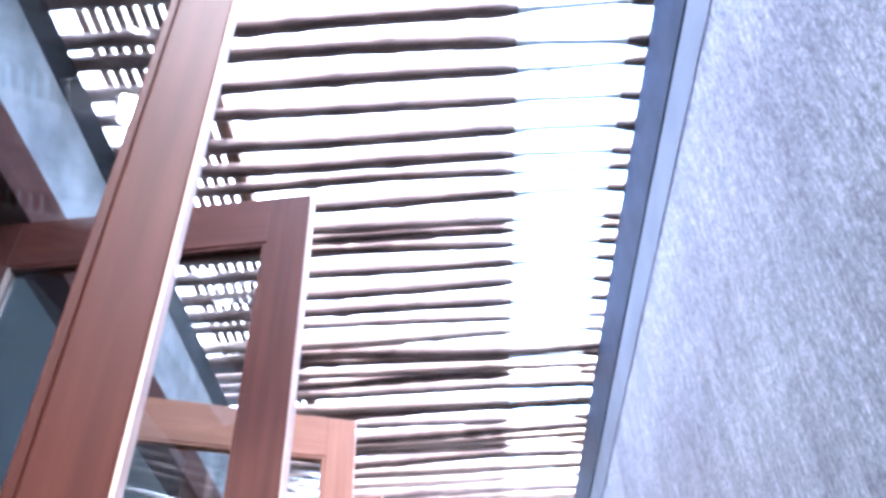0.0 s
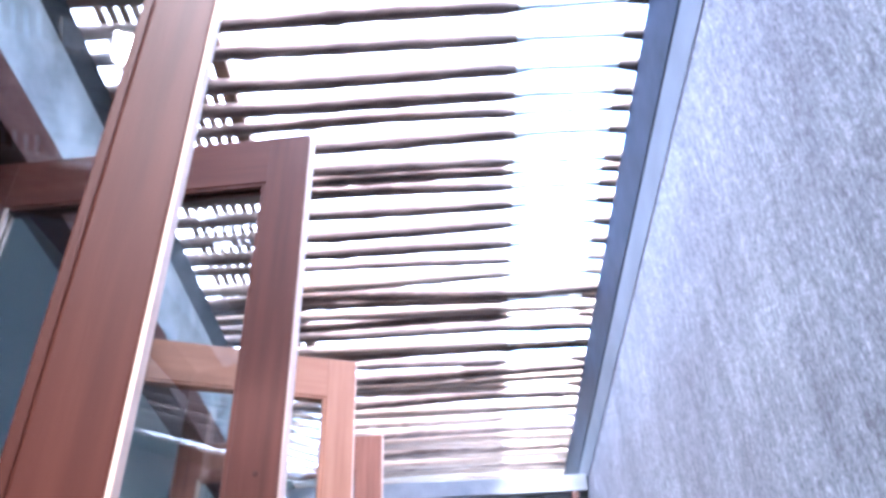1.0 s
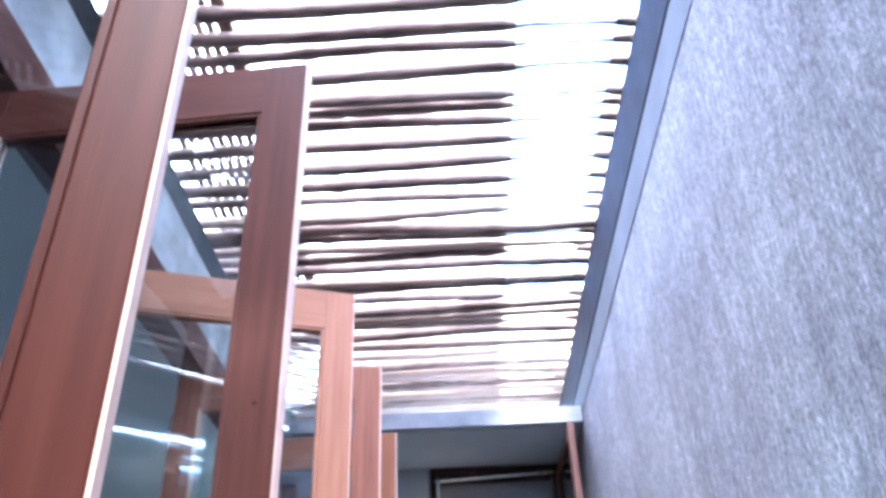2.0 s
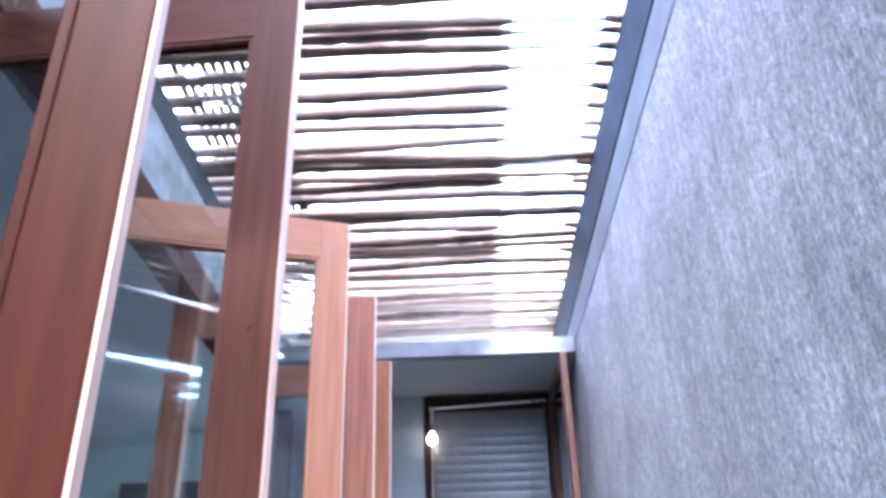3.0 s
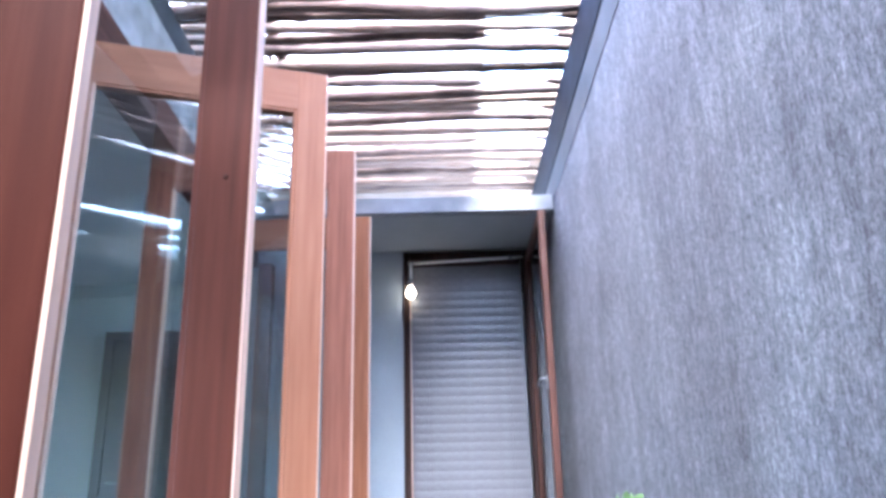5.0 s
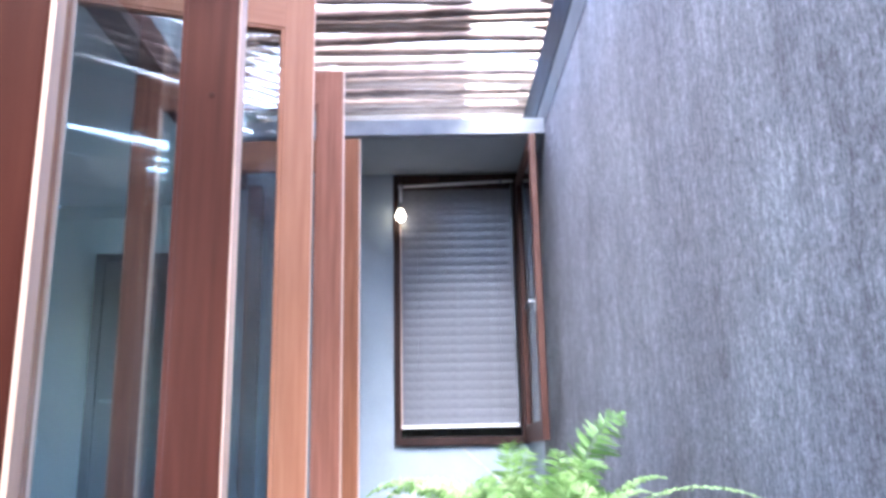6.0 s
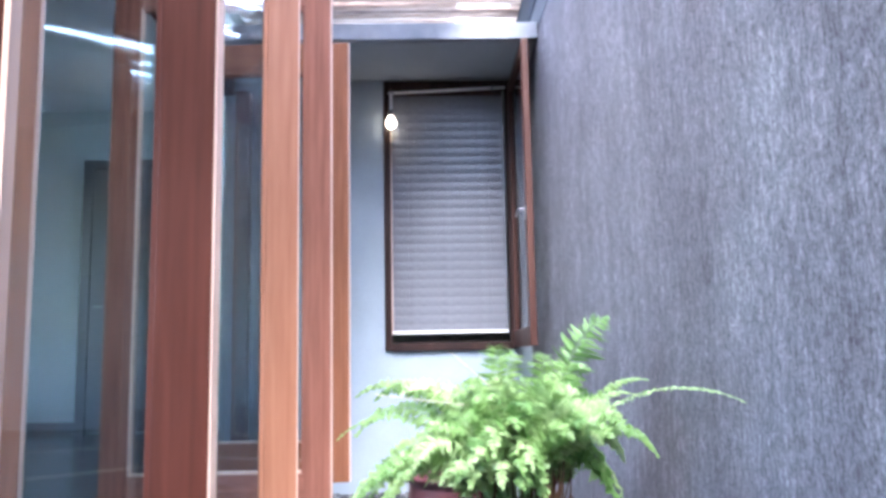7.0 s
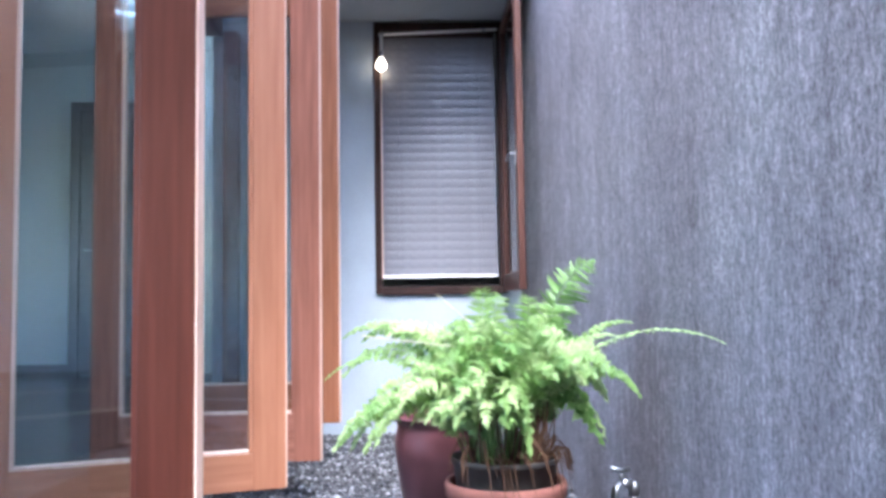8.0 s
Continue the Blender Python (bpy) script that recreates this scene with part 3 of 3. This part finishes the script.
def frond(base, tip, rise, width, bare=0.14, sway=0.0, blunt=2.2):
    """One fern frond: a stalk that rises, arches over and hangs at its tip, with two rows of ruffled leaflets."""
    bm = bmesh.new()
    base, tip = Vector(base), Vector(tip)
    out = Vector((tip.x - base.x, tip.y - base.y, 0))
    across = Vector((-out.y, out.x, 0)) * sway
    top = max(base.z, tip.z)
    c1 = base + out * 0.18 + Vector((0, 0, top - base.z + rise)) * 0.75 + across
    c2 = base + out * 0.7 + Vector((0, 0, top - base.z + rise)) + across
    n = max(26, min(60, int((tip - base).length / 0.0085)))
    at = [(1 - u) ** 3 * base + 3 * u * (1 - u) ** 2 * c1 + 3 * u * u * (1 - u) * c2 + u ** 3 * tip for u in (i / n for i in range(n + 1))]
    spine = at[::2] if n % 2 == 0 else at[::2] + at[-1:]
    tube(bm, spine, [0.0021 * (1 - 0.8 * i / len(spine)) for i in range(len(spine))], 4)
    twist = frng.uniform(-0.55, 0.55)
    turn = frng.uniform(-0.5, 0.5)
    for i in range(1, n):
        u = i / n
        if u < bare:
            continue
        d = (at[i + 1] - at[i - 1]).normalized()
        side = d.cross(Vector((0.1, -0.8, 1))).normalized()
        up = side.cross(d)
        angle = twist + turn * u
        side = (math.cos(angle) * side + math.sin(angle) * up).normalized()
        up = side.cross(d)
        v = (u - bare) / (1 - bare)
        size = 1.2 * width * min(1, 0.5 + 2.0 * v) * max(0.14, 1 - v ** blunt)
        step = (at[i + 1] - at[i]).length
        for s in (-1, 1):
            w = (d * frng.uniform(0.0, 0.5) + side * s + up * frng.uniform(-0.6, 0.25)).normalized()
            ln = size * frng.uniform(0.7, 1.15)
            curl = frng.uniform(-0.6, 0.6)
            flat = (d * math.cos(curl) + up * math.sin(curl)) * step * frng.uniform(0.5, 0.72)
            drop = up * ln
            root = at[i] + d * frng.uniform(-0.002, 0.002)
            mid, end = root + w * ln * 0.55 + drop * frng.uniform(-0.04, 0.1), root + w * ln - drop * frng.uniform(0.05, 0.35)
            a, e = bm.verts.new(root), bm.verts.new(end)
            r1, r2 = bm.verts.new(root.lerp(mid, 0.3) + flat), bm.verts.new(root.lerp(mid, 0.3) - flat)
            m1, m2 = bm.verts.new(mid + flat * 0.9), bm.verts.new(mid - flat * 0.9)
            for f in ((a, r1, r2), (r1, m1, m2, r2), (m1, e, m2)):
                bm.faces.new(f)
    return part("frond", bm, LEAF, fern)


SOIL_Z = 0.15
# fronds that stand clear of the bush: tip, rise, leaflet length, bluntness
TIPS = [((0.245, 0.0, 0.66), 0.0, 0.06, 5), ((-0.05, 0.0, 0.59), 0.0, 0.046, 4), ((0.0, 0.04, 0.57), 0.01, 0.045, 4), ((0.075, 0.02, 0.565), 0.01, 0.045, 4), ((0.15, 0.06, 0.55), 0.01, 0.04, 4), ((0.2, 0.04, 0.53), 0.0, 0.04, 4),
        ((-0.415, 0.0, 0.465), 0.1, 0.03, 2.2), ((-0.37, 0.06, 0.45), 0.1, 0.035, 2.2), ((-0.3, -0.04, 0.47), 0.08, 0.04, 2.2), ((-0.46, 0.0, 0.36), 0.13, 0.024, 2.2), ((-0.42, 0.05, 0.36), 0.16, 0.036, 2.2),
        ((-0.44, 0.0, 0.175), 0.21, 0.042, 2.6), ((-0.42, -0.06, 0.2), 0.2, 0.045, 2.6), ((-0.4, 0.04, 0.17), 0.22, 0.045, 2.6), ((-0.36, -0.04, 0.175), 0.23, 0.045, 2.6), ((-0.33, -0.1, 0.2), 0.22, 0.045, 2.6), ((-0.38, 0.0, 0.24), 0.2, 0.045, 2.6),
        ((0.345, 0.02, 0.495), 0.03, 0.02, 2), ((0.3, 0.0, 0.46), 0.04, 0.022, 2), ((0.385, -0.53, 0.466), 0.08, 0.02, 2), ((0.35, 0.0, 0.32), 0.13, 0.036, 2.2), ((0.31, -0.06, 0.34), 0.13, 0.036, 2.2), ((0.33, -0.1, 0.31), 0.15, 0.036, 2.2),
        ((0.24, -0.08, 0.19), 0.22, 0.05, 4), ((0.255, -0.04, 0.2), 0.22, 0.05, 4), ((0.21, -0.1, 0.24), 0.2, 0.05, 4), ((0.27, 0.0, 0.29), 0.16, 0.045, 3),
        ((0.045, -0.17, 0.18), 0.24, 0.046, 4), ((0.03, -0.18, 0.24), 0.2, 0.046, 4), ((-0.02, -0.17, 0.25), 0.2, 0.044, 4), ((-0.09, -0.18, 0.27), 0.18, 0.044, 3)]
for tip, rise, width, blunt in TIPS:
    a = frng.uniform(0, 6.28)
    frond((0.05 * math.cos(a) + tip[0] * 0.12, 0.05 * math.sin(a) + tip[1] * 0.1, SOIL_Z), tip, rise, width, 0.16, frng.uniform(-0.06, 0.06), blunt)
# the bush itself: an even spread of arching fronds, fuller on the open side
for k in range(120):
    a = k * 2.39996 + frng.uniform(-0.25, 0.25)
    far = frng.uniform(0.1, 0.36)
    if math.cos(a) > 0.2:
        far = min(far, 0.27)
    high = 0.545 - 0.42 * far + frng.uniform(-0.1, 0.02) - (0.12 if far > 0.28 else 0)
    r0 = frng.uniform(0.01, 0.09)
    frond((r0 * math.cos(a), r0 * math.sin(a), SOIL_Z), (far * math.cos(a), far * math.sin(a) * 0.9, max(0.27, high)),
          0.01 + 0.22 * far, frng.uniform(0.03, 0.046), 0.24, frng.uniform(-0.15, 0.15), frng.uniform(2, 4))
for k in range(16):
    a = frng.uniform(-2.9, -1.35)
    far = frng.uniform(0.17, 0.28)
    frond((0.07 * math.cos(a), 0.07 * math.sin(a), SOIL_Z), (far * math.cos(a) * 1.15, far * math.sin(a), frng.uniform(0.24, 0.36)),
          frng.uniform(0.1, 0.18), frng.uniform(0.034, 0.048), 0.3, frng.uniform(-0.15, 0.15), 3)
for k in range(46):
    a = frng.uniform(0, 6.28) if k % 2 else frng.uniform(-1.6, -0.5)
    r0, r1, h = frng.uniform(0.04, 0.11), frng.uniform(0.07, 0.14), frng.uniform(0.24, 0.38)
    bm = bmesh.new()
    tube(bm, [(r0 * math.cos(a), r0 * math.sin(a), SOIL_Z - 0.02), (0.55 * (r0 + r1) * math.cos(a + 0.1), 0.55 * (r0 + r1) * math.sin(a + 0.1), 0.13 + (h - 0.13) * 0.55), (r1 * math.cos(a + 0.15), r1 * math.sin(a + 0.15), h)], [0.0032, 0.0026, 0.0016], 5)
    part("stalk", bm, STEM, fern, "dry brown stalk")
for k in range(34):
    a = frng.uniform(-3.0, -0.1)
    r1, drop = frng.uniform(0.142, 0.165), frng.uniform(0.02, 0.1)
    bm = bmesh.new()
    tube(bm, [(0.1 * math.cos(a), 0.1 * math.sin(a), 0.145), (0.13 * math.cos(a + 0.1), 0.13 * math.sin(a + 0.1), 0.195 + frng.uniform(-0.02, 0.03)),
              (r1 * math.cos(a + 0.2), r1 * math.sin(a + 0.2), 0.18), ((r1 + 0.012) * math.cos(a + 0.28), (r1 + 0.012) * math.sin(a + 0.28), 0.18 - drop)], [0.0022, 0.002, 0.0018, 0.001], 5)
    part("stalk", bm, STEM, fern, "dry stalk hanging over the pot rim")
for x0, x1, z1 in ((-0.06, -0.17, 0.577), (-0.1, -0.36, 0.475)):
    bm = bmesh.new()
    tube(bm, [(0.3 * x0, 0.02, SOIL_Z), (x0, -0.03, 0.48 if z1 > 0.5 else 0.44), (x1, -0.04, z1)], [0.002, 0.0026, 0.0018], 6)
    part("stalk", bm, STRAW, fern, "pale bare stalk")

tap = thing("garden_tap", "small chrome garden tap on a dark standpipe by the wall", "tap", at=(0.006, 0, -0.048))
TX, TY = 0.598, 2.42
bm = bmesh.new()
tube(bm, [(TX, TY, -0.24), (TX, TY, 0.06)], [0.012, 0.012], 12)
tube(bm, [(TX, TY, 0.02), (TX + 0.04, TY, 0.02)], [0.006, 0.006], 8)
part("pipe", bm, PIPE, tap, smooth=True)
bm = bmesh.new()
lathe(bm, [(0, 0.055), (0.015, 0.055), (0.017, 0.072), (0.013, 0.09), (0, 0.095)], 14, (TX, TY))
tube(bm, [(TX + 0.006, TY, 0.078), (TX - 0.035, TY - 0.014, 0.096), (TX - 0.058, TY - 0.023, 0.082), (TX - 0.064, TY - 0.025, 0.03)], [0.011, 0.011, 0.01, 0.009], 12)
part("spout", bm, CHROME, tap, "chrome spout", True)
bm = bmesh.new()
tube(bm, [(TX - 0.035, TY - 0.014, 0.096), (TX - 0.038, TY - 0.014, 0.122)], [0.008, 0.006], 8)
tube(bm, [(TX - 0.07, TY - 0.026, 0.136), (TX - 0.04, TY - 0.015, 0.124), (TX - 0.012, TY - 0.006, 0.128)], [0.006, 0.008, 0.006], 8)
part("lever", bm, CHROME, tap, "chrome lever", True)

# ---- gravel ----
g = np.random.default_rng(5)
ico = [(0, 0, 1), (0.894, 0, 0.447), (0.276, 0.851, 0.447), (-0.724, 0.526, 0.447), (-0.724, -0.526, 0.447), (0.276, -0.851, 0.447),
       (0.724, 0.526, -0.447), (-0.276, 0.851, -0.447), (-0.894, 0, -0.447), (-0.276, -0.851, -0.447), (0.724, -0.526, -0.447), (0, 0, -1)]
tri = [(0, 1, 2), (0, 2, 3), (0, 3, 4), (0, 4, 5), (0, 5, 1), (1, 6, 2), (2, 7, 3), (3, 8, 4), (4, 9, 5), (5, 10, 1),
       (6, 7, 2), (7, 8, 3), (8, 9, 4), (9, 10, 5), (10, 6, 1), (11, 7, 6), (11, 8, 7), (11, 9, 8), (11, 10, 9), (11, 6, 10)]
N = 44000
centre = np.stack([g.uniform(-1.27, 0.62, N), 0.2 + 4.86 * g.random(N), g.uniform(-0.238, -0.212, N)], 1)
size = g.uniform(0.005, 0.012, (N, 1)) * np.stack([g.uniform(0.8, 1.4, N), g.uniform(0.8, 1.4, N), g.uniform(0.5, 0.9, N)], 1)
turn = g.uniform(0, 6.28, N)
base = np.array(ico)[None] * g.uniform(0.82, 1.15, (N, 12, 1)) * size[:, None]
vx = base[..., 0] * np.cos(turn)[:, None] - base[..., 1] * np.sin(turn)[:, None]
vy = base[..., 0] * np.sin(turn)[:, None] + base[..., 1] * np.cos(turn)[:, None]
verts = (np.stack([vx, vy, base[..., 2]], -1) + centre[:, None]).reshape(-1, 3)
faces = (np.array(tri)[None] + 12 * np.arange(N)[:, None, None]).reshape(-1, 3)
me = bpy.data.meshes.new("gravel")
me.from_pydata(verts.tolist(), [], faces.tolist())
me.materials.append(PEBBLE)
tagged(new("gravel", me), "loose grey and white pebbles covering the passage ground", "gravel", kind="stuff")
